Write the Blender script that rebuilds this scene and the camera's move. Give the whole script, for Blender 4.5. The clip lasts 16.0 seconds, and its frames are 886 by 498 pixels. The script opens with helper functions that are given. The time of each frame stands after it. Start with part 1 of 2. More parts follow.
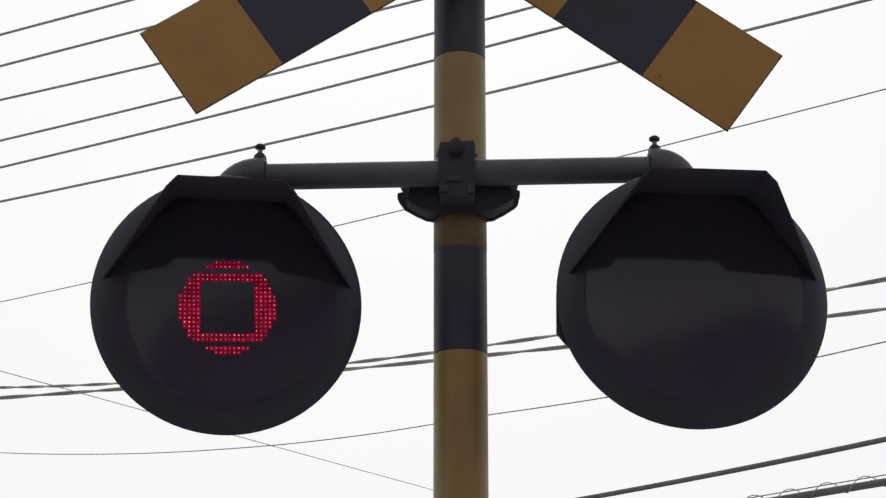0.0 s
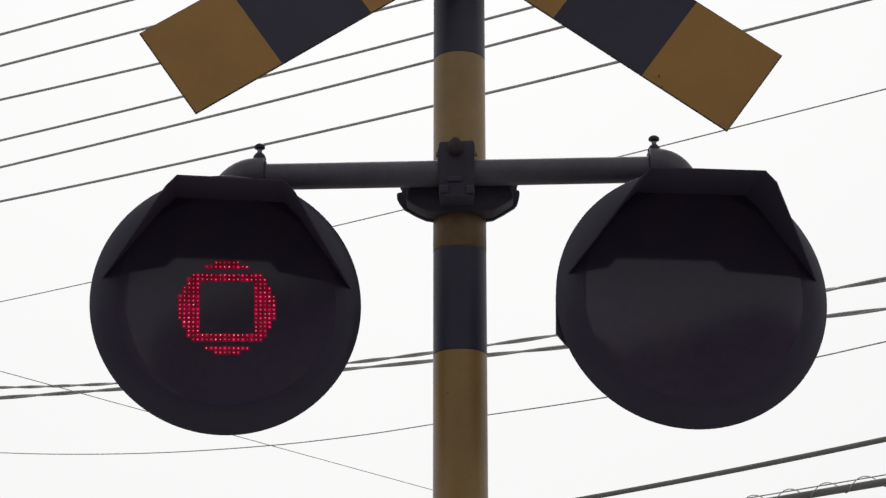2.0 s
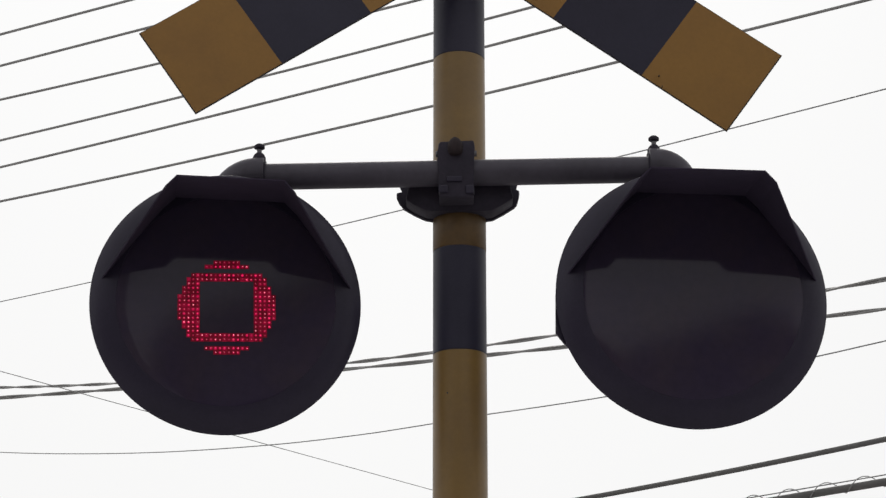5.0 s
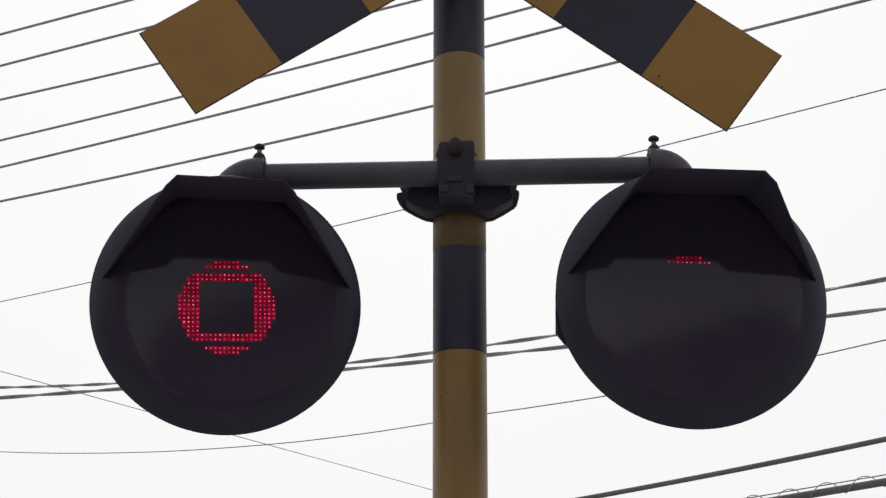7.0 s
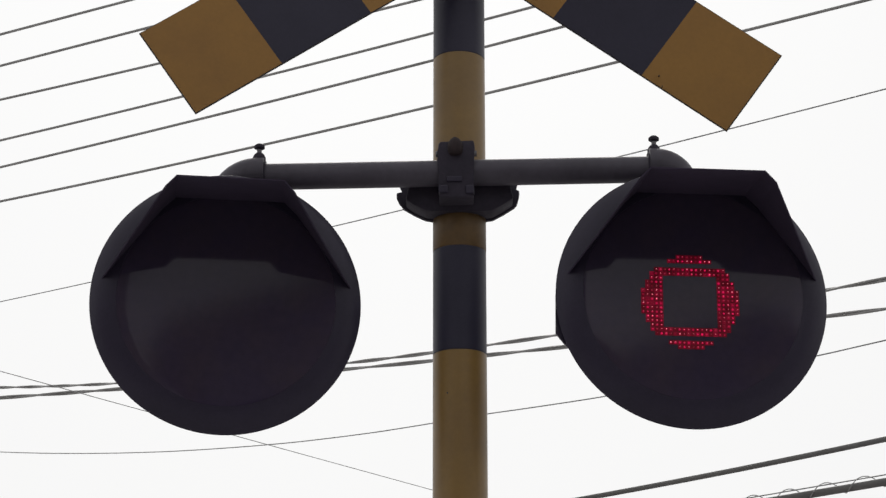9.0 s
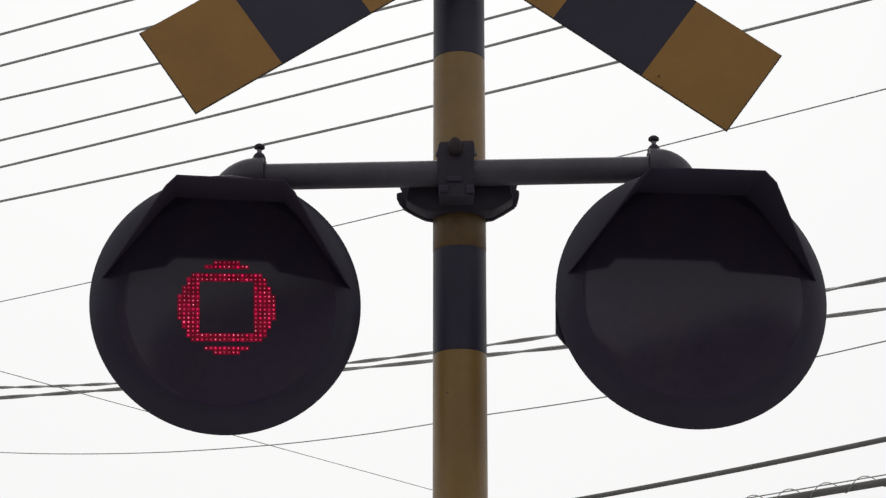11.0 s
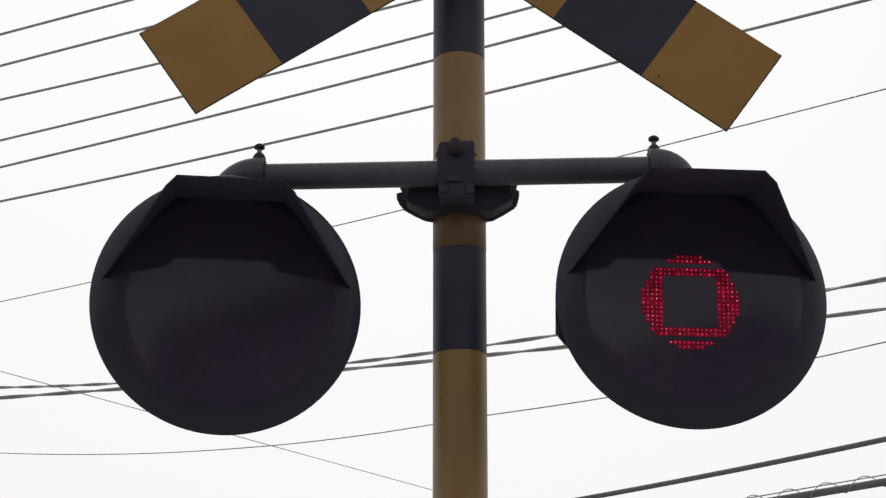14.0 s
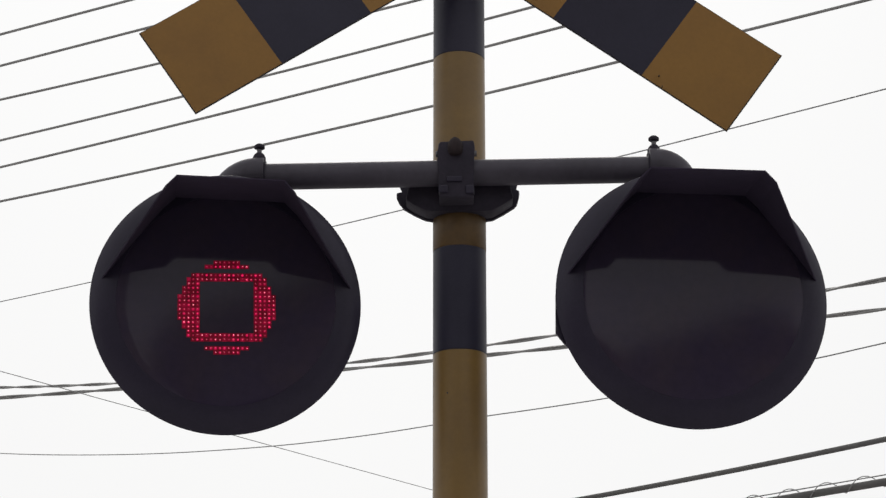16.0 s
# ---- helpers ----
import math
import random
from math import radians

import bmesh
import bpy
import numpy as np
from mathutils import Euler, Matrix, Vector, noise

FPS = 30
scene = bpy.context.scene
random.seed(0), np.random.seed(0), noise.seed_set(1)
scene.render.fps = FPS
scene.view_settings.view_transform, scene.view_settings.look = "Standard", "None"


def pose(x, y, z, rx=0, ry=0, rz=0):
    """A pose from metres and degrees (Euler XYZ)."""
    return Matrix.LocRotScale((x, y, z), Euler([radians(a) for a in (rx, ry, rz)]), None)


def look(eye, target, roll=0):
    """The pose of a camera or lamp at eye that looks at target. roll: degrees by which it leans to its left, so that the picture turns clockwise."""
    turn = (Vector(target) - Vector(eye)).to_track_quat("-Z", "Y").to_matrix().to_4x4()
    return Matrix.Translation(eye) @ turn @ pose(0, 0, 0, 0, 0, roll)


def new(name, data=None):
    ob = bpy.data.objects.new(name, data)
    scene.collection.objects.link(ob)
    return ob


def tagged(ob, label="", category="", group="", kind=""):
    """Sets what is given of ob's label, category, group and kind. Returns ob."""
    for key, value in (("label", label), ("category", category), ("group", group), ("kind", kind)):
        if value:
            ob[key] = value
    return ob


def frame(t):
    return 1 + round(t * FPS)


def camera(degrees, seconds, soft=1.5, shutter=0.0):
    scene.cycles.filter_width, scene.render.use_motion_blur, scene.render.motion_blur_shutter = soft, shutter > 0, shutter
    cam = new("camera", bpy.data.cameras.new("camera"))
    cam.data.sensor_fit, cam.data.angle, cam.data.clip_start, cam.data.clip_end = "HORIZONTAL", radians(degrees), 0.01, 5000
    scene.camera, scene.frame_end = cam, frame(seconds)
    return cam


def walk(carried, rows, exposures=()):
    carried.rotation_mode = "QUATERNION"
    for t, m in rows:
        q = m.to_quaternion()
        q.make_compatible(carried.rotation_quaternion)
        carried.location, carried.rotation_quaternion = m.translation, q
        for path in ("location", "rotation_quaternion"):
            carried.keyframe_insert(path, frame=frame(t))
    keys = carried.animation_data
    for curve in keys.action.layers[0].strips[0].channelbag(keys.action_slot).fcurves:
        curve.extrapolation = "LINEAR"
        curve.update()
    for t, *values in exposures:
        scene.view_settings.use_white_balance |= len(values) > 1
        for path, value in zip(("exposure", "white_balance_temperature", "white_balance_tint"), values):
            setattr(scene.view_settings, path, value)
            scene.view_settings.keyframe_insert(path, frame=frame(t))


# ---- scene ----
# ---- camera ----
cam = camera(25.87, 16.0, soft=1.35)
EYE = (-0.0356, -3.937, 1.5)
# the tripod head settles by a hair at the start
walk(cam, [(0.0, pose(*EYE, 108.5, 0, 0.022)), (1.5, pose(*EYE, 108.5, 0, 0.012)), (3.5, pose(*EYE, 108.5, 0, 0)), (16.0, pose(*EYE, 108.5, 0, 0))])

# ---- light: a thick bright overcast, the hidden sun ahead of the camera ----
SUN_EL, SUN_AZ = 38.0, -2.0
world = bpy.data.worlds.new("overcast_sky")
scene.world = world
world.use_nodes = True
wn, wl = world.node_tree.nodes, world.node_tree.links
wn.clear()
sky = wn.new("ShaderNodeTexSky")
sky.sky_type = 'NISHITA'
sky.sun_disc = False
sky.sun_elevation = radians(SUN_EL)
sky.sun_rotation = radians(SUN_AZ)
sky.air_density, sky.dust_density, sky.ozone_density = 1.0, 6.0, 1.0
veil = wn.new("ShaderNodeHueSaturation")
veil.inputs["Saturation"].default_value = 0.20
back = wn.new("ShaderNodeBackground")
back.inputs["Strength"].default_value = 0.826
wout = wn.new("ShaderNodeOutputWorld")
even = wn.new("ShaderNodeGamma")
even.inputs["Gamma"].default_value = 0.06
wl.new(sky.outputs["Color"], even.inputs["Color"])
wl.new(even.outputs["Color"], veil.inputs["Color"])
wl.new(veil.outputs["Color"], back.inputs["Color"])
wl.new(back.outputs["Background"], wout.inputs["Surface"])

sun_data = bpy.data.lights.new("sun", "SUN")
sun_data.energy, sun_data.angle, sun_data.color = 1.4, radians(30), (1.0, 0.97, 0.93)
sun = new("sun", sun_data)
sun.matrix_basis = look((40 * math.sin(radians(SUN_AZ)), 40 * math.cos(radians(SUN_AZ)), 40 * math.tan(radians(SUN_EL))), (0, 0, 0))
scene.view_settings.exposure = -0.07


# ---- materials ----
def material(name, base, rough=0.6, metal=0.0, vary=0.25, grain=40.0, stain=5.0, bump=0.15, spec=0.5, stain_or_reflection=None, spread=0.12):
    """A painted or bare surface: base colour broken by fine grain and broad stains (on the lens, painted reflections),
    uneven gloss, fine relief.
    """
    m = bpy.data.materials.new(name)
    m.use_nodes = True
    n, l = m.node_tree.nodes, m.node_tree.links
    p = n["Principled BSDF"]
    p.inputs["Metallic"].default_value = metal
    p.inputs["Specular IOR Level"].default_value = spec
    tc = n.new("ShaderNodeTexCoord")
    fine, broad = n.new("ShaderNodeTexNoise"), n.new("ShaderNodeTexNoise")
    fine.inputs["Scale"].default_value, fine.inputs["Detail"].default_value = grain, 6
    broad.inputs["Scale"].default_value, broad.inputs["Detail"].default_value = stain, 5
    broad.inputs["Roughness"].default_value = 0.65
    for t in (fine, broad):
        l.new(tc.outputs["Object"], t.inputs["Vector"])
    mixed = n.new("ShaderNodeMix")
    mixed.data_type = 'RGBA'
    dirt_or_reflection = stain_or_reflection or tuple(c * (1 - vary) for c in base)
    mixed.inputs["A"].default_value = (*base, 1)
    mixed.inputs["B"].default_value = (*dirt_or_reflection, 1)
    ramp = n.new("ShaderNodeMapRange")
    ramp.inputs["From Min"].default_value, ramp.inputs["From Max"].default_value = 0.42, 0.72
    l.new(broad.outputs["Fac"], ramp.inputs["Value"])
    l.new(ramp.outputs["Result"], mixed.inputs["Factor"])
    speck = n.new("ShaderNodeMix")
    speck.data_type, speck.blend_type = 'RGBA', 'MULTIPLY'
    tone = n.new("ShaderNodeMapRange")
    tone.inputs["To Min"].default_value, tone.inputs["To Max"].default_value = 1 - vary, 1 + vary * 0.6
    l.new(fine.outputs["Fac"], tone.inputs["Value"])
    speck.inputs["Factor"].default_value = 1.0
    l.new(mixed.outputs["Result"], speck.inputs["A"])
    l.new(tone.outputs["Result"], speck.inputs["B"])
    l.new(speck.outputs["Result"], p.inputs["Base Color"])
    gloss = n.new("ShaderNodeMapRange")
    gloss.inputs["To Min"].default_value, gloss.inputs["To Max"].default_value = max(0.02, rough - spread), min(1, rough + spread)
    l.new(broad.outputs["Fac"], gloss.inputs["Value"])
    l.new(gloss.outputs["Result"], p.inputs["Roughness"])
    b = n.new("ShaderNodeBump")
    b.inputs["Strength"].default_value, b.inputs["Distance"].default_value = bump, 0.002
    l.new(fine.outputs["Fac"], b.inputs["Height"])
    l.new(b.outputs["Normal"], p.inputs["Normal"])
    return m


def glow(name, dim, bright, low, high):
    """A light-emitting diode, and the bloom painted between diodes: every diode glows a little differently."""
    m = bpy.data.materials.new(name)
    m.use_nodes = True
    n, l = m.node_tree.nodes, m.node_tree.links
    p = n["Principled BSDF"]
    p.inputs["Base Color"].default_value = (0.12, 0.006, 0.015, 1)
    p.inputs["Roughness"].default_value = 0.4
    p.inputs["Specular IOR Level"].default_value = 0.1
    geo, mixed, power = n.new("ShaderNodeNewGeometry"), n.new("ShaderNodeMix"), n.new("ShaderNodeMapRange")
    mixed.data_type = 'RGBA'
    mixed.inputs["A"].default_value, mixed.inputs["B"].default_value = (*dim, 1), (*bright, 1)
    l.new(geo.outputs["Random Per Island"], mixed.inputs["Factor"])
    power.inputs["To Min"].default_value, power.inputs["To Max"].default_value = low, high
    uneven = n.new("ShaderNodeMath")
    uneven.operation = 'POWER'
    uneven.inputs[1].default_value = 1.8
    l.new(geo.outputs["Random Per Island"], uneven.inputs[0])
    l.new(uneven.outputs["Value"], power.inputs["Value"])
    l.new(mixed.outputs["Result"], p.inputs["Emission Color"])
    l.new(power.outputs["Result"], p.inputs["Emission Strength"])
    return m


YELLOW = material("yellow_sheeting", (0.250, 0.129, 0.031), 0.55, spec=0.25, vary=0.10, grain=140, stain=3.5, bump=0.05, stain_or_reflection=(0.212, 0.110, 0.032))
POLE_YELLOW = material("weathered_yellow_band", (0.188, 0.112, 0.032), 0.40, spec=0.4, vary=0.12, grain=120, stain=5, bump=0.06, stain_or_reflection=(0.150, 0.090, 0.032))
# browner yellow: a stain and the clamp's shade, both put into the colour
GRIME_SHADE_YELLOW = material("grimy_shaded_yellow_band", (0.115, 0.068, 0.026), 0.5, spec=0.3, vary=0.25, grain=90, stain=9, bump=0.08, stain_or_reflection=(0.075, 0.046, 0.024))
BLACK_BAND = material("black_sheeting", (0.0225, 0.0205, 0.037), 0.45, spec=0.22, vary=0.15, grain=140, stain=4, bump=0.05)
PLATE_EDGE = material("dark_plate_edge", (0.03, 0.028, 0.03), 0.7, vary=0.2, grain=90, stain=8)
BLACK_PAINT = material("black_lamp_paint", (0.0240, 0.0195, 0.0360), 0.36, spec=0.22, vary=0.2, grain=160, stain=6, bump=0.08)
HOOD_PAINT = material("black_hood_paint", (0.036, 0.027, 0.049), 0.75, spec=0.2, vary=0.2, grain=120, stain=7, bump=0.08)
# brownish mottling painted into the lens colour stands for blurred reflections
SMOKED = material("smoked_lens", (0.0310, 0.0238, 0.0440), 0.07, spread=0.03, vary=0.2, grain=60, stain=5.5, bump=0.01, spec=0.20, stain_or_reflection=(0.038, 0.0285, 0.041))
PIPE_PAINT = material("dark_grey_pipe_paint", (0.056, 0.049, 0.066), 0.55, spec=0.35, vary=0.25, grain=70, stain=6, bump=0.15)
CAST = material("cast_iron_black", (0.026, 0.021, 0.034), 0.75, spec=0.3, vary=0.3, grain=110, stain=12, bump=0.4)
RUSTY = material("dark_rusted_iron", (0.030, 0.020, 0.022), 0.8, spec=0.25, vary=0.35, grain=90, stain=30, bump=0.4)
STEEL = material("dull_galvanised_bolt", (0.12, 0.115, 0.125), 0.45, metal=0.6, vary=0.25, grain=90, stain=20)
CABLE = material("black_cable_sheath", (0.24, 0.235, 0.23), 0.6, vary=0.2, grain=30, stain=3, bump=0.1)
THICK = material("black_telephone_sheath", (0.10, 0.097, 0.094), 0.65, vary=0.2, grain=30, stain=3, bump=0.1)
WIRE = material("weathered_wire", (0.22, 0.22, 0.22), 0.6, vary=0.2, grain=30, stain=3, bump=0.1)
CONCRETE = material("worn_concrete", (0.45, 0.435, 0.435), 0.9, vary=0.3, grain=60, stain=0.7, bump=0.6)
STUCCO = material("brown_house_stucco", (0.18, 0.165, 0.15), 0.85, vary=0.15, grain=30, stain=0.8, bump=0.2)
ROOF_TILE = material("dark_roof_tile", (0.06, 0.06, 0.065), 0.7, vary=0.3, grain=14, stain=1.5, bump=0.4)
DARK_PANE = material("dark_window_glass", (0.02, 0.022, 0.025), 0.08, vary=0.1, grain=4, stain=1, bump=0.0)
LED_BODY = glow("led_red_epoxy", (0.9, 0.004, 0.10), (1.0, 0.006, 0.13), 0.16, 0.85)
# bloom between the diodes, painted as faint red emission
LED_HAZE = glow("red_diode_haze", (0.9, 0.004, 0.07), (1.0, 0.004, 0.10), 0.05, 0.19)
LED_TIP = glow("led_bright_tip", (1.0, 0.16, 0.28), (1.0, 0.45, 0.52), 0.55, 1.7)
LED_BODY_WEAK = glow("weak_led_red_epoxy", (0.9, 0.002, 0.07), (1.0, 0.005, 0.12), 0.06, 0.75)
LED_HAZE_WEAK = glow("weak_red_diode_haze", (0.9, 0.004, 0.07), (1.0, 0.004, 0.10), 0.025, 0.14)
LED_TIP_WEAK = glow("weak_led_bright_tip", (1.0, 0.05, 0.15), (1.0, 0.35, 0.42), 0.10, 1.7)


# ---- mesh helpers ----
def part(name, bm, mat, parent=None, label="", smooth=None):
    """Links a bmesh as one mesh object under a thing or a part."""
    bmesh.ops.recalc_face_normals(bm, faces=bm.faces)
    me = bpy.data.meshes.new(name)
    bm.to_mesh(me)
    bm.free()
    for mt in (mat if isinstance(mat, (list, tuple)) else (mat,)):
        me.materials.append(mt)
    if smooth is not None:
        me.shade_smooth()
        me.set_sharp_from_angle(angle=radians(smooth))
    ob = new(name, me)
    ob.parent = parent
    if label:
        ob["label"] = label
    return ob


def thing(name, m, label, category, group=""):
    ob = new(name)
    ob.empty_display_size = 0.1
    ob.matrix_basis = m
    return tagged(ob, label, category, group)


def tube(bm, points, radius, seg=12, caps=True):
    """A round tube along a line of points; radius may differ from point to point."""
    pts = [Vector(p) for p in points]
    radii = radius if isinstance(radius, (list, tuple)) else [radius] * len(pts)
    rings, ref = [], None
    for i, p in enumerate(pts):
        d = (pts[min(i + 1, len(pts) - 1)] - pts[max(i - 1, 0)]).normalized()
        if ref is None:
            ref = d.orthogonal().normalized()
        ref = (ref - d * ref.dot(d)).normalized()
        side = d.cross(ref)
        rings.append([bm.verts.new(p + radii[i] * (math.cos(a) * ref + math.sin(a) * side)) for a in (2 * math.pi * k / seg for k in range(seg))])
    for a, b in zip(rings, rings[1:]):
        for k in range(seg):
            bm.faces.new((a[k], a[(k + 1) % seg], b[(k + 1) % seg], b[k]))
    if caps:
        bm.faces.new(rings[0])
        bm.faces.new(rings[-1][::-1])
    return bm


def lathe(bm, profile, axis="y", seg=64, centre=(0, 0, 0)):
    """Turns a profile of (radius, distance along the axis) about the axis; radius 0 closes it."""
    c, rings = Vector(centre), []
    for r, h in profile:
        ring = []
        for k in range(seg if r > 0 else 1):
            a = 2 * math.pi * k / seg
            u, v = r * math.cos(a), r * math.sin(a)
            ring.append(bm.verts.new(c + Vector({"y": (u, h, v), "z": (u, v, h), "x": (h, u, v)}[axis])))
        rings.append(ring)
    for a, b in zip(rings, rings[1:]):
        for k in range(seg):
            q = [a[k % len(a)], a[(k + 1) % len(a)], b[(k + 1) % len(b)], b[k % len(b)]]
            q = [v for i, v in enumerate(q) if v not in q[:i]]
            if len(q) > 2:
                bm.faces.new(q)
    return bm


def prism(bm, outline, y0, y1, bevel=0.0):
    """An outline in x and z, drawn out along y, with rounded edges."""
    a = [bm.verts.new((x, y0, z)) for x, z in outline]
    b = [bm.verts.new((x, y1, z)) for x, z in outline]
    n = len(outline)
    faces = [bm.faces.new(a), bm.faces.new(b[::-1])] + [bm.faces.new((a[i], b[i], b[(i + 1) % n], a[(i + 1) % n])) for i in range(n)]
    if bevel:
        edges = list({e for f in faces for e in f.edges})
        bmesh.ops.bevel(bm, geom=edges, offset=bevel, segments=2, profile=0.5, affect='EDGES')
    return bm


def sheet(bm, faces, thickness):
    """Folded sheet metal: faces share their corners, then get a thickness."""
    made = {}
    for f in faces:
        for p in f:
            if p not in made:
                made[p] = bm.verts.new(p)
        bm.faces.new([made[p] for p in f])
    bmesh.ops.recalc_face_normals(bm, faces=bm.faces)
    bmesh.ops.solidify(bm, geom=list(bm.faces), thickness=thickness)
    return bm


# ---- ground ----
bm = bmesh.new()
steps = [-4000, -400, -60, -20, -8, -3, 0, 3, 8, 20, 60, 400, 4000]
grid = [[bm.verts.new((x, y, 0)) for x in steps] for y in steps]
for i in range(len(steps) - 1):
    for j in range(len(steps) - 1):
        bm.faces.new((grid[i][j], grid[i][j + 1], grid[i + 1][j + 1], grid[i + 1][j]))
tagged(part("ground", bm, CONCRETE), "pale worn concrete ground under the crossing signal", "ground", kind="structure")


# ---- plain unseen houses added behind the tripod to close the place and dim reflections ----
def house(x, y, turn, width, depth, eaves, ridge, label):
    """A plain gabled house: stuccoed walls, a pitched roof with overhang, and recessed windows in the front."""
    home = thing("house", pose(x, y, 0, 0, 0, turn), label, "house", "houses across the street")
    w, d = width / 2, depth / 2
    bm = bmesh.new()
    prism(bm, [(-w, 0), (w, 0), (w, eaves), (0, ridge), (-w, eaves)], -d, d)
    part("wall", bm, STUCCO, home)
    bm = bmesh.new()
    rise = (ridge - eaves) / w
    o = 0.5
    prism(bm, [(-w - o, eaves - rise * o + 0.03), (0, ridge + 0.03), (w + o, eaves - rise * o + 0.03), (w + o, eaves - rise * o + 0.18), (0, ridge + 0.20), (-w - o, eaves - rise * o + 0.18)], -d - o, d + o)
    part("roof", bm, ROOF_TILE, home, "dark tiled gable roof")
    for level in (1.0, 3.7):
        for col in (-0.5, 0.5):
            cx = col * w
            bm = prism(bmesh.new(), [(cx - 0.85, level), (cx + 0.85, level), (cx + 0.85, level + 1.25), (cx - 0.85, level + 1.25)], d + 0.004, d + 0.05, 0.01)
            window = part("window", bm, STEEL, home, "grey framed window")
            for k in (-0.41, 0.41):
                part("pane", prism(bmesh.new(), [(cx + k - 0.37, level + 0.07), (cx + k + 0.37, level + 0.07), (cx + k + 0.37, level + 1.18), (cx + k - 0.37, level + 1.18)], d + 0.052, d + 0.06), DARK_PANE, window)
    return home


# roof heights set how much sky the lenses reflect
house(4.6, -20.5, 0, 5.4, 9.0, 6.7, 7.65, "narrow plain stuccoed house with dark gable roof, added out of view")
house(-3.8, -20.0, 0, 9.4, 8.0, 8.3, 8.45, "tall plain stuccoed block with a flat dark roof, added out of view")
house(14.8, -19.0, 0, 9.4, 8.0, 6.0, 8.3, "wide plain stuccoed house with dark gable roof, added out of view")
house(-15.5, -18.5, 0, 9.6, 8.0, 5.9, 7.9, "wide plain stuccoed house with dark gable roof, added out of view")


# ---- the striped signal post ----
def signal_post():
    post = thing("signal_post", pose(0, 0, 0), "round steel crossing post with yellow and black bands", "post")
    part("pole", lathe(bmesh.new(), [(0, 0.0), (0.0560, 0.0), (0.0560, 4.14), (0.052, 4.16), (0.0, 4.175)], "z", 48), PIPE_PAINT, post, smooth=40)
    yellow = True
    edges = [0.77, 1.22, 1.45, 1.90, 2.13, 2.5796, 2.8083, 3.2576, 3.486, 3.935, 4.14]
    for low, high in zip(edges, edges[1:]):
        name = "yellow_band" if yellow else "black_band"
        part(name, lathe(bmesh.new(), [(0.0562, low + 0.0006), (0.0571, low + 0.001), (0.0571, high - 0.001), (0.0562, high - 0.0006)], "z", 64),
             POLE_YELLOW if yellow else BLACK_BAND, post, smooth=40)
        yellow = not yellow
    # sleeve below the clamp, coloured with its shade as well as a stain
    part("grime_shade_sleeve", lathe(bmesh.new(), [(0.0571, 2.8092), (0.0574, 2.8096), (0.0574, 2.8960), (0.0571, 2.8964)], "z", 64), GRIME_SHADE_YELLOW, post, "yellow band stained and painted with shade below the clamp", 40)
    part("paint_chip", tube(bmesh.new(), [(-0.0262, -0.0512, 2.4860), (-0.0260, -0.0490, 2.4860)], 0.0022, 7), PLATE_EDGE, post, "small dark paint chip")
    return post


signal_post()


# ---- the crossed warning boards ----
def crossbuck():
    cross = thing("crossbuck", pose(0.0, -0.085, 3.6034), "crossed yellow and black striped warning boards on the post", "crossing sign")
    # each board: turn, lean, yaw, place, width and the distances of its stripe ends from the middle
    for turn, lean, yaw, x, y, z, width, ends in ((34.47, -3.2, 4.03, 0.0122, -0.029, -0.0208, 0.2258, (0.110, 0.3257, 0.5539, 0.7705)),
                                                  (-36.06, 0.87, -1.31, 0.0014, 0.004, 0.0019, 0.2169, (0.110, 0.3312, 0.5656, 0.7875))):
        m = pose(x, y, z, lean, 0, yaw) @ pose(0, 0, 0, 0, -turn, 0)
        half = ends[-1]
        bm = prism(bmesh.new(), [(-half, -width / 2), (half, -width / 2), (half, width / 2), (-half, width / 2)], -0.002, 0.002, 0.0006)
        board = part("board", bm, PLATE_EDGE, cross, "thin metal board with dark edges")
        board.matrix_basis = m
        stops = [-half + 0.0022] + [-e for e in ends[-2::-1]] + list(ends[:-1]) + [half - 0.0022]
        for i, (a, b) in enumerate(zip(stops, stops[1:])):
            w = width / 2 - 0.0018
            bm = prism(bmesh.new(), [(a, -w), (b, -w), (b, w), (a, w)], -0.0031, -0.0021)
            part("black_stripe" if i % 2 else "yellow_stripe", bm, BLACK_BAND if i % 2 else YELLOW, board)
    for x in (-0.03, 0.03):
        part("bolt", tube(bmesh.new(), [(x, -0.042, 0), (x, 0.002, 0)], 0.009, 6), STEEL, cross)
    for x, z, r in ((0.4325, 3.1820, 0.0014), (0.4382, 3.1570, 0.0012)):
        part("rust_spot", tube(bmesh.new(), [(x, -0.0100, z - 3.6034), (x, -0.0040, z - 3.6034)], r, 7), PLATE_EDGE, cross, "tiny dark rust spot")
    part("clamp", prism(bmesh.new(), [(-0.09, -0.03), (0.09, -0.03), (0.09, 0.03), (-0.09, 0.03)], 0.0085, 0.030, 0.003), CAST, cross)
    return cross


crossbuck()


# ---- the arm that carries the two lamps ----
ARM_Z, ARM_Y, ARM_TILT = 2.9545, -0.098, 1.2


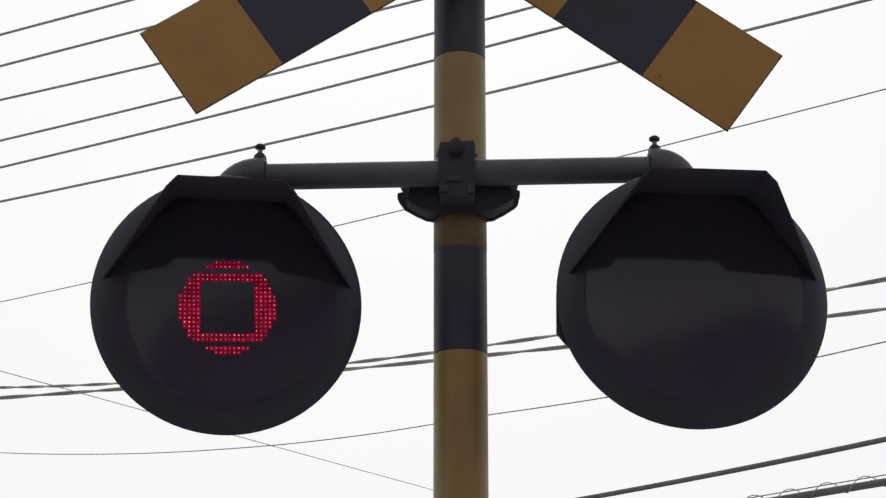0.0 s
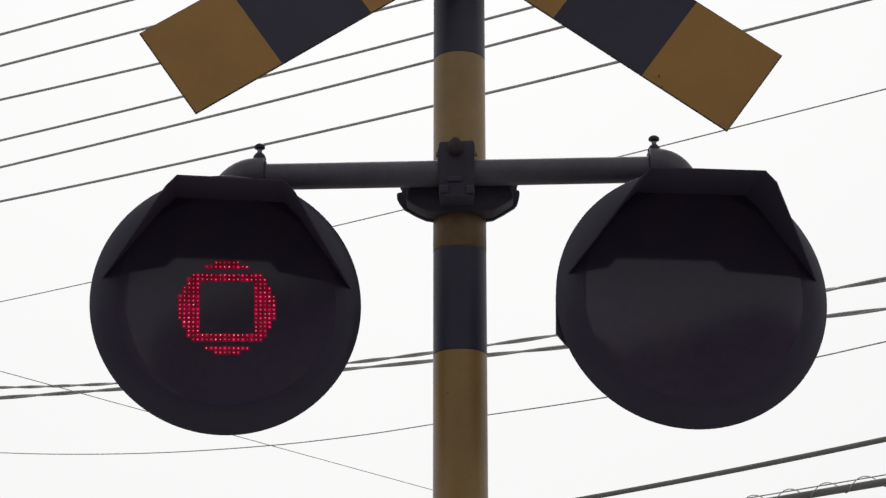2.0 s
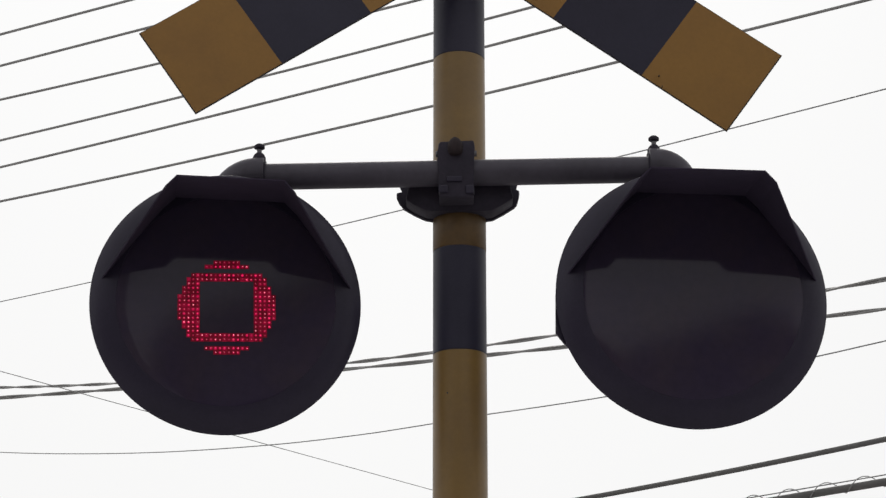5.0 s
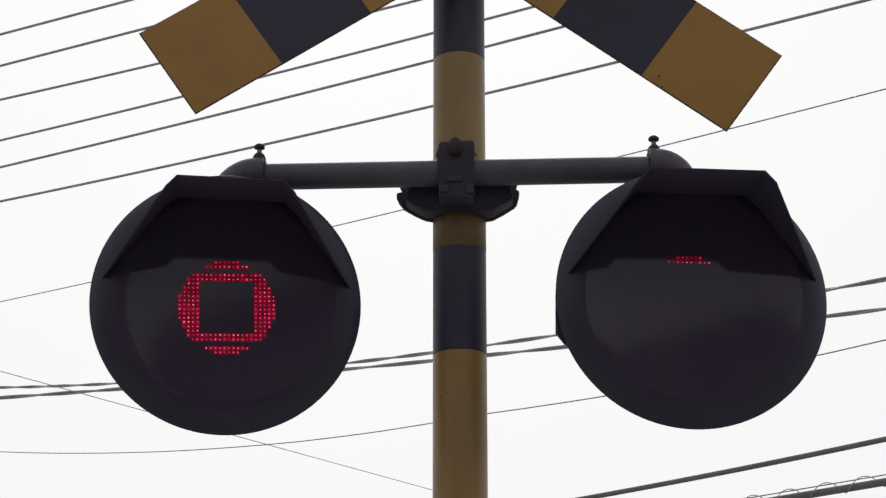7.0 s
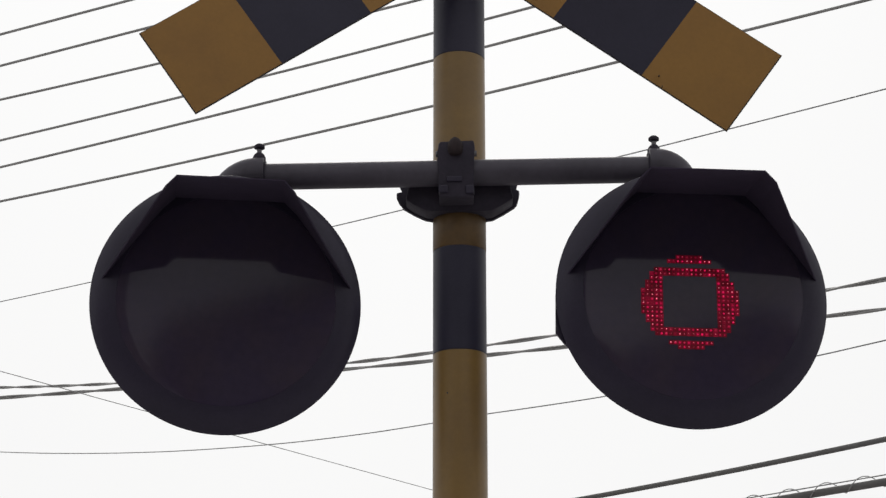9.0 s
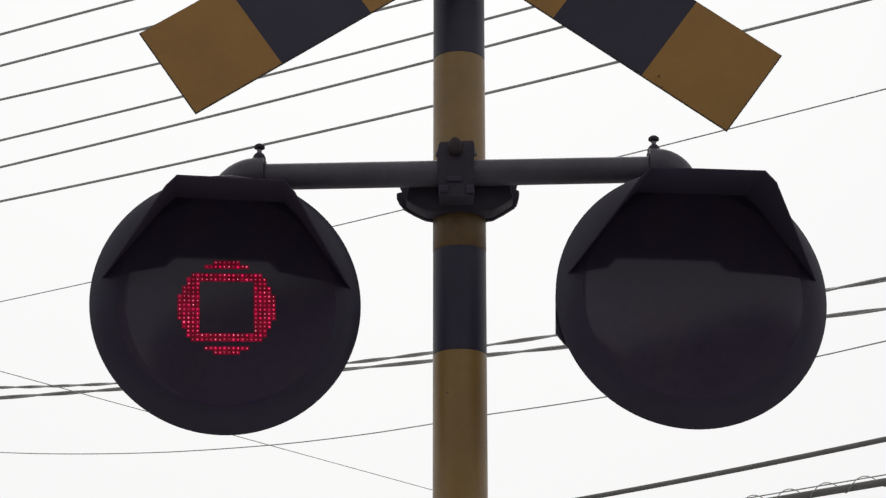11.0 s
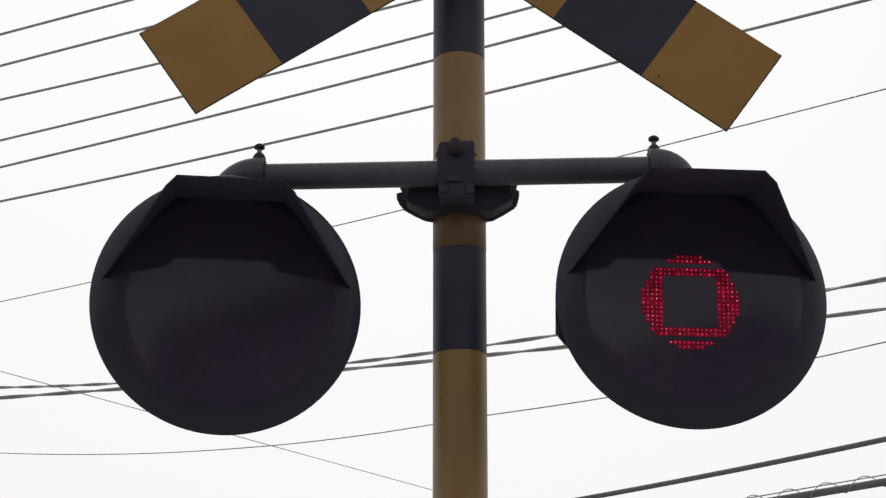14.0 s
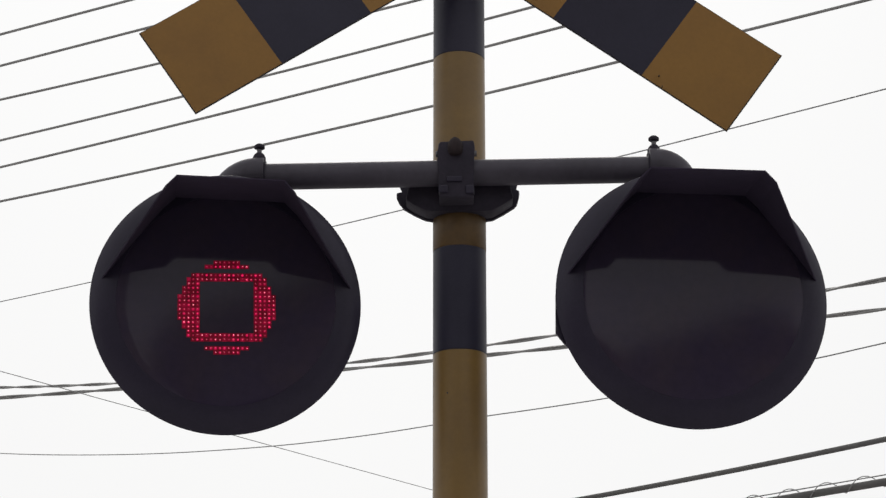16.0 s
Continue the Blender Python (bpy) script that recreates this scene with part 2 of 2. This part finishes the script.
def lamp_arm():
    arm = thing("lamp_arm", pose(0, ARM_Y, ARM_Z, 0, -ARM_TILT, 0), "dark grey steel cross arm clamped to the striped post", "lamp arm")
    part("pipe", tube(bmesh.new(), [(-0.415, 0, 0), (0, 0, 0), (0.405, 0, 0)], 0.0282, 32), PIPE_PAINT, arm, smooth=40)
    # the wide cast cradle: a winged flange against the post and the thick body before it
    bm = prism(bmesh.new(), [(-0.130, 0.006), (-0.1216, -0.0096), (-0.1355, -0.0100), (-0.1366, -0.0150), (-0.1364, -0.0211), (-0.1316, -0.0316), (-0.1208, -0.0474),
                             (-0.0989, -0.0607), (-0.0747, -0.0735), (-0.060, -0.0756), (0.0559, -0.0775), (0.0705, -0.0760), (0.0928, -0.0639), (0.1177, -0.0487),
                             (0.1241, -0.041), (0.1292, -0.022), (0.1296, -0.0150), (0.1286, -0.0098), (0.1213, -0.0092), (0.1270, 0.007)], 0.086, 0.098, 0.0012)
    part("flange", bm, CAST, arm, "winged cast flange round the post", 35)
    part("cradle", prism(bmesh.new(), [(-0.058, -0.073), (0.054, -0.075), (0.070, -0.073), (0.092, -0.061), (0.114, -0.047), (0.108, -0.016), (0.080, 0.004), (-0.080, 0.004),
                                       (-0.110, -0.014), (-0.116, -0.046), (-0.097, -0.059), (-0.074, -0.071)], 0.030, 0.086, 0.003), CAST, arm, "heavy rounded cast cradle", 60)
    part("saddle", prism(bmesh.new(), [(-0.044, -0.066), (0.028, -0.066), (0.031, 0.030), (0.033, 0.044), (0.0318, 0.057), (0.029, 0.0620), (-0.041, 0.0600), (-0.0445, 0.055), (-0.0445, 0.036), (-0.0475, 0.022)],
                         -0.034, 0.022, 0.003), CAST, arm, "blocky cast saddle over the pipe", 35)
    for x in (-0.0475, 0.0335):
        part("lug_pin", tube(bmesh.new(), [(x - 0.003, -0.026, 0.034), (x + 0.003, -0.026, 0.034)], 0.0065, 10), STEEL, arm, "", 35)
    part("clamp_bolt", lathe(bmesh.new(), [(0, 0.0680), (0.005, 0.0670), (0.0105, 0.062), (0.0150, 0.055), (0.0168, 0.045), (0.0155, 0.035), (0.011, 0.028), (0, 0.026)], "z", 24, (-0.0088, -0.036, 0)), RUSTY, arm, "egg-shaped dark brown clamp knob", 50)
    for x, z, w, h in ((-0.012, -0.026, 0.034, 0.013), (0.020, -0.050, 0.018, 0.020), (-0.036, -0.048, 0.020, 0.018)):
        part("nut_block", prism(bmesh.new(), [(x - w / 2, z - h / 2), (x + w / 2, z - h / 2), (x + w / 2, z + h / 2), (x - w / 2, z + h / 2)], -0.0385, -0.020, 0.003), BLACK_PAINT, arm, "worn square nut")
    part("u_bolt", tube(bmesh.new(), [(-0.066, 0.075, -0.050), (-0.066, 0.10, -0.050)] + [(-0.066 * math.cos(a), 0.10 + 0.07 * math.sin(a), -0.050) for a in (math.pi * k / 12 for k in range(1, 12))] + [(0.066, 0.10, -0.050), (0.066, 0.075, -0.050)], 0.006, 8), STEEL, arm, smooth=40)
    return arm


lamp_arm()


# ---- the flashing lamps ----
RIM, LENS_R, LENS_Y, PITCH = 0.2760, 0.222, -0.0180, 0.00902


def dish(r):
    """How far back the backplate's curved face lies at the radius r."""
    return LENS_Y + 0.0235 * max(0.0, (r - 0.200) / 0.076) ** 3


def diode_places(lean, dx, dz):
    """Rows of diodes in a ring with a square hole and two empty rows."""
    for i in range(22):
        for j in range(22):
            u, v = i - 10.5, j - 10.5
            if u * u + v * v < 119 and not (abs(u) < 6 and abs(v) < 6) and abs(v) != 8.5:
                yield (u - v * lean) * PITCH + dx, (v + u * lean) * PITCH + dz


def crossing_lamp(m, side, power, label, hood, leds):
    """A round black lamp: domed backplate, smoked lens, folded hood, diode ring and housing. side: where the arm comes from.
    hood: how far its front stands aside and droops, and half the widths of its roof and of its bevels there."""
    lamp = thing("crossing_lamp", m, label, "signal lamp", "flashing lamps on the arm")
    face = [(r, dish(r)) for r in (0.2235, 0.230, 0.237, 0.244, 0.251, 0.257, 0.262, 0.267, 0.271, 0.274)]
    part("backplate", lathe(bmesh.new(), [(0.218, 0.010), (0.218, LENS_Y + 0.0045), (0.2222, LENS_Y + 0.0040), (0.2222, dish(0.2226))] + face
                            + [(0.2754, 0.0046), (RIM, 0.0060), (0.2757, 0.0076), (0.274, 0.0088), (0.266, 0.0095), (0.262, 0.024), (0.218, 0.024), (0.218, 0.010)], "y", 128),
         BLACK_PAINT, lamp, "black round domed backplate with rolled rim", 60)
    part("lens", lathe(bmesh.new(), [(0, LENS_Y), (0.1, LENS_Y), (0.200, LENS_Y), (0.207, dish(0.207)), (0.214, dish(0.214)), (LENS_R, dish(LENS_R)), (LENS_R, LENS_Y + 0.0035), (0, LENS_Y + 0.003)], "y", 96), SMOKED, lamp, "glossy smoked lens plate", 35)
    # folded hood: roof, two bevels, two raked cheeks
    t, f = 0.0025, -0.282
    k, drop, roof, bevel = hood

    def rear(x, z):
        return (x, dish(math.hypot(x, z)) + 0.001, z)

    a, b, c = (rear(0.2545, 0.036), rear(0.140, 0.190), rear(0.113, 0.218))
    b2, c2 = (bevel, f, 0.1460 - drop), (roof, f, 0.1690 - drop)
    al, bl, cl = (rear(-p[0], p[2]) for p in (a, b, c))
    b2l, c2l = ((-p[0] + k, f, p[2]) for p in (b2, c2))
    b2, c2 = ((p[0] + k, f, p[2]) for p in (b2, c2))
    faces = [(c, c2, c2l, cl), (c, b, b2, c2), (b, a, b2), (c2l, b2l, bl, cl), (b2l, al, bl)]
    part("hood", sheet(bmesh.new(), faces, t), HOOD_PAINT, lamp, "folded black sheet hood")
    # drum behind
    part("housing", lathe(bmesh.new(), [(0.261, 0.0245), (0.240, 0.10), (0.17, 0.135), (0.165, 0.20), (0.15, 0.215), (0, 0.215)], "y", 48), BLACK_PAINT, lamp, "", 35)
    if side < 0:
        part("latch_tab", prism(bmesh.new(), [(-0.2748, -0.0817), (-0.250, -0.1118), (-0.22, -0.06), (-0.22, 0.05), (-0.266, 0.05), (-0.2720, 0.025), (-0.2748, 0.0)], 0.017, 0.025, 0.001), BLACK_PAINT, lamp)
    # diodes, which sink behind the lens plate while the lamp is dark
    array = part("diode_ring", bmesh.new(), leds, lamp, "ring of small red diodes")
    array["kind"] = "stuff"
    bm = bmesh.new()
    for x, z in diode_places(*((0.035, 0.0006, -0.0167) if side > 0 else (0.0, -0.0072, -0.0190))):
        # dim glowing square round each diode imitates its red bloom
        h = 0.48 * PITCH
        bm.faces.new([bm.verts.new((x + u, -0.0006, z + v)) for u, v in ((-h, -h), (h, -h), (h, h), (-h, h))]).material_index = 2
        r = 0.0024 * power * random.uniform(0.8, 1.15)
        lathe(bm, [(0, -0.0026), (r * 0.75, -0.0020), (r, -0.0008), (r, 0.002), (0, 0.002)], "y", 8, (x, 0, z))
        k = len(bm.faces)
        tip = 0.00095 * power * random.uniform(0.45, 1.15)
        lathe(bm, [(0, -0.0042), (tip * 0.8, -0.0040), (tip, -0.0030), (0, -0.0020)], "y", 6, (x + random.uniform(-0.0005, 0.0005), 0, z + random.uniform(-0.0005, 0.0005)))
        bm.faces.ensure_lookup_table()
        for face in bm.faces[k:]:
            face.material_index = 1
    bmesh.ops.recalc_face_normals(bm, faces=bm.faces)
    bm.to_mesh(array.data)
    bm.free()
    return lamp, array


LEFT, LEFT_LEDS = crossing_lamp(pose(-0.4775, -0.17, 2.6465, 0.7, 0, 8.0), 1, 1.0, "round black crossing lamp with folded hood, turned inward", (-0.007, 0.0, 0.1035, 0.124), [LED_BODY, LED_TIP, LED_HAZE])
RIGHT, RIGHT_LEDS = crossing_lamp(pose(0.4678, -0.2078, 2.6478, -0.89, 1.0, 2.39), -1, 0.9, "round black crossing lamp with folded hood, facing ahead", (-0.011, 0.005, 0.1105, 0.1315), [LED_BODY_WEAK, LED_TIP_WEAK, LED_HAZE_WEAK])


def lamp_elbow(x, z, side, thick, lift, reach, label):
    """Pipe elbow at the arm's end that drops behind a lamp, with its collar and clamp screw."""
    elbow = thing("pipe_elbow", pose(x, ARM_Y, z), label, "pipe elbow", "elbows at the arm's ends")
    bend = [(0.012 * side, 0, lift)] + [(-side * reach * math.sin(q) - side * 0.006, 0.01 * math.sin(q), lift - reach * (1 - math.cos(q))) for q in (math.pi / 2 * k / 10 for k in range(11))]
    bend += [(-side * (reach + 0.006), 0.02, -0.10), (-side * (reach + 0.006), 0.05, -0.16)]
    part("bend", tube(bmesh.new(), bend, thick, 24), PIPE_PAINT, elbow, "", 40)
    part("collar", tube(bmesh.new(), [(0.016 * side, 0, 0), (0.013 * side, 0, 0), (-0.013 * side, 0, 0), (-0.016 * side, 0, 0)], [0.031, 0.0335, 0.0335, 0.031], 24), CAST, elbow, "", 40)
    part("screw_boss", tube(bmesh.new(), [(0, 0, 0.020), (0, 0, 0.040), (0, 0, 0.046), (0, 0, 0.051)], [0.0150, 0.0142, 0.0122, 0.008], 16), CAST, elbow, "", 40)
    screw = part("clamp_screw", tube(bmesh.new(), [(0, 0, 0.048), (0, 0, 0.062)], 0.0052, 12), STEEL, elbow, "", 40)
    part("screw_head", tube(bmesh.new(), [(0, 0, 0.060), (0, 0, 0.063), (0, 0, 0.068), (0, 0, 0.072)], [0.006, 0.0115, 0.0115, 0.007], 14), CAST, screw, "", 40)
    return elbow


lamp_elbow(-0.4275, 2.9480, 1, 0.0375, 0.002, 0.064, "rounded dark pipe elbow above an inward-turned lamp")
lamp_elbow(0.4150, 2.9665, -1, 0.040, 0.002, 0.048, "rounded dark pipe elbow above a lamp facing ahead")


# ---- overhead wires ----
def span(a, b, sag, before, after, n=60, kinks=()):
    """Points of a hanging line through a and b, drawn on past both ends. kinks: spans along it and how far it is bent up there."""
    a, b = Vector(a), Vector(b)
    for k in range(n + 1):
        t = -before + (1 + before + after) * k / n
        bent = float(np.interp(t, [p[0] for p in kinks], [p[1] for p in kinks])) if kinks else 0.0
        yield a.lerp(b, t) - Vector((0, 0, 4 * sag * t * (1 - t) - bent))


def wire(name, a, b, sag, radius, label, group, before, after, mat, kinks=()):
    ob = part(name, tube(bmesh.new(), list(span(a, b, sag, before, after, 90 if kinks else 60, kinks)), radius, 8), mat, None, smooth=60)
    return tagged(ob, label, "cable", group)


POLE_X, POLE_Y = 10.4, 5.9


def to_pole(a, b):
    """How many spans past b a line from a reaches the utility pole."""
    return (POLE_X - b[0]) / (b[0] - a[0])


LINES = [((-4.17, 12.48, 9.10), (-2.79, 11.72, 9.10), 0.0, 0.0122, 6.0),
         ((-4.26, 12.968, 9.00), (-2.762, 12.133, 9.00), 0.0, 0.0124, 6.0),
         ((-4.38, 13.558, 8.90), (-0.35, 11.391, 8.90), 0.0152, 0.0122, 2.5),
         ((-4.565, 14.392, 8.80), (0.701, 11.29, 8.80), 0.0196, 0.0124, 1.8),
         ((-4.663, 14.894, 8.70), (0.982, 11.472, 8.70), 0.0184, 0.0131, 1.6),
         ((-4.823, 15.664, 8.60), (3.555, 10.688, 8.60), 0.0535, 0.0136, 1.2)]
ANCHORS = []
for a, b, sag, radius, before in LINES:
    wire("power_line", a, b, sag, radius, "dark overhead power line against the white sky", "parallel power lines", before, to_pole(a, b), CABLE)
    ANCHORS.append(list(span(a, b, sag, 0.0, to_pole(a, b)))[-1])
wire("thin_wire", (-4.923, 16.428, 7.7), (3.051, 8.475, 6.83), 0.0457, 0.0052, "thin grey overhead wire below the power lines", "thin wires", 0.8, 0.6, WIRE)
SLACK = wire("thin_wire", (-5.301, 18.565, 6.468), (2.991, 8.743, 5.075), 0.246, 0.0052, "thin slack grey wire swaying a little", "thin wires", 0.6, 0.5, WIRE,
             [(0.0, 0.0093), (0.157, -0.0004), (0.293, -0.0118), (0.464, -0.0176), (0.559, -0.0091), (0.624, 0.0054), (0.68, 0.0167), (0.789, -0.0001), (0.953, -0.0046), (1.0, 0.0042)])
wire("thin_wire", (-3.962, 12.628, 5.9), (-0.16, 17.924, 5.9), 0.0, 0.0039, "faint thin wire running off across the others", "thin wires", 0.6, 0.8, WIRE)
TEL_A, TEL_B = (1.372, 14.571, 5.148), (3.710, 12.023, 5.148)
wire("telephone_cable", TEL_A, TEL_B, 0.0117, 0.0258, "thick black telephone cable hung low", "low cables", 3.0, to_pole(TEL_A, TEL_B), THICK)
ANCHORS.append(list(span(TEL_A, TEL_B, 0.0117, 0.0, to_pole(TEL_A, TEL_B)))[-1])


def twisted_cable(a, b, sag, strand, period, phase, label):
    """Two insulated strands wound round each other."""
    mid = list(span(a, b, sag, 0.7, 0.5, 420))
    ob = thing("twisted_cable", pose(0, 0, 0), label, "cable", "twisted service cables")
    along = (Vector(b) - Vector(a)).normalized()
    side = along.cross(Vector((0, 0, 1))).normalized()
    up = side.cross(along)
    for turn in (0.0, math.pi):
        run, pts = 0.0, []
        for i, p in enumerate(mid):
            run += (p - mid[i - 1]).length if i else 0.0
            q = 2 * math.pi * run / period + phase + turn + 0.5 * math.sin(run * 0.9)
            pts.append(p + strand * 0.95 * (math.cos(q) * side + math.sin(q) * up))
        part("strand", tube(bmesh.new(), pts, strand, 6), CABLE, ob, "", 60)
    return ob


twisted_cable((-4.831, 16.325, 6.7), (2.80, 7.851, 5.24), 0.1602, 0.0085, 1.25, 0.4, "black twisted pair service cable")
twisted_cable((-4.741, 15.986, 6.5), (3.953, 12.706, 6.5), 0.0644, 0.0110, 1.5, 1.9, "heavier black twisted pair service cable")


def lashed_cable():
    """A fat cable hung under a messenger wire by a loose spiral."""
    ob = thing("lashed_cable", pose(0, 0, 0), "fat black cable lashed under a thin messenger wire", "cable", "low cables")
    a, b = Vector(BUNDLE_A), Vector(BUNDLE_B)
    mid = list(span(a, b, 0.0, 9.0, to_pole(a, b), 700))
    part("cable", tube(bmesh.new(), mid[::10], 0.0345, 10), THICK, ob, "", 60)
    part("messenger_wire", tube(bmesh.new(), [p + Vector((0, 0, 0.062)) for p in mid[::10]], 0.0058, 6), WIRE, ob, "", 60)
    along = (b - a).normalized()
    side = along.cross(Vector((0, 0, 1))).normalized()
    run, pts = 0.0, []
    for i, p in enumerate(mid):
        run += (p - mid[i - 1]).length if i else 0.0
        q = 2 * math.pi * run / 0.40 + LASH_PHASE
        pts.append(p + Vector((0, 0, 0.020 + 0.060 * math.sin(q))) + 0.050 * math.cos(q) * side)
    part("lashing", tube(bmesh.new(), pts, 0.0045, 5), WIRE, ob, "loose spiral lashing wire", 60)
    return ob


LASH_PHASE = 2.16
BUNDLE_A, BUNDLE_B = (3.065, 13.348, 4.9), (3.811, 12.60, 4.9)
lashed_cable()
ANCHORS.append(list(span(BUNDLE_A, BUNDLE_B, 0.0, 0.0, to_pole(BUNDLE_A, BUNDLE_B)))[-1])


# ---- the pole that the cables run to ----
def utility_pole():
    pole = thing("utility_pole", pose(POLE_X + 0.16, POLE_Y, 0), "grey tapered concrete utility pole carrying the overhead cables", "utility pole")
    part("shaft", tube(bmesh.new(), [(0, 0, 0), (0, 0, 9.9), (0, 0, 9.94)], [0.17, 0.115, 0.09], 20), CONCRETE, pole, "", 40)
    for p in ANCHORS:
        dy, z = p.y - POLE_Y, p.z
        reach = dy + math.copysign(0.08, dy)
        part("cross_arm", prism(bmesh.new(), [(-0.035, -0.035 + z - 0.12), (0.035, -0.035 + z - 0.12), (0.035, 0.035 + z - 0.12), (-0.035, 0.035 + z - 0.12)], min(0, reach), max(0, reach), 0.004), STEEL, pole, "galvanised steel cross arm").location.x = -0.15
        part("insulator", lathe(bmesh.new(), [(0, -0.09), (0.03, -0.09), (0.045, -0.05), (0.03, -0.04), (0.045, -0.01), (0.028, 0.01), (0, 0.016)], "z", 16, (-0.16, dy, z)), CAST, pole, "dark ribbed insulator", 40)
    return pole


utility_pole()


# ---- what moves: the two lamps flash by turns, each ring of diodes sinking behind its lens while dark ----
def motions():
    lit, dark, leaving = pose(0, LENS_Y, 0), pose(0, LENS_Y + 0.012, 0), pose(0, LENS_Y + 0.0139, 0, 11.2, 0, 0)
    left, right, left_on = [(0.0, lit)], [(0.0, dark)], True
    for n in range(26):
        f = math.floor((0.12 + 0.6236 * n) * 30)
        before, after = f / 30, (f + 1) / 30
        left += [(before, lit if left_on else dark), (after, dark if left_on else lit)]
        right += [(before, dark if left_on else lit)]
        if n == 11:
            right += [(after, leaving), (after + 1 / 30, dark)]
        else:
            right += [(after, lit if left_on else dark)]
        left_on = not left_on
    left.append((16.0, lit if left_on else dark))
    right.append((16.0, dark if left_on else lit))
    # the slack wire sways a little in the wind
    sway = [(0.0, 0), (0.5, 1.5), (1.0, 1), (1.5, -1), (2.0, 0), (3.0, 2), (3.5, 0), (4.0, 0), (4.8, 1.2), (5.6, -0.8), (6.3, 1), (6.5, 0.2), (7.0, 2), (7.5, -0.5), (8.0, -1), (8.5, -0.5),
            (9.2, 2), (9.9, -0.6), (10.6, -0.8), (11.3, 1.5), (12.0, -1.5), (12.5, 0), (13.0, 0), (13.3, 0.5), (14.0, -0.5), (14.5, 1), (15.0, -1), (15.6, -0.8), (16.0, -1.5)]
    walk(SLACK, [(t, pose(0, 0, 0.0056 * k)) for t, k in sway])
    walk(LEFT_LEDS, left)
    walk(RIGHT_LEDS, right)


motions()
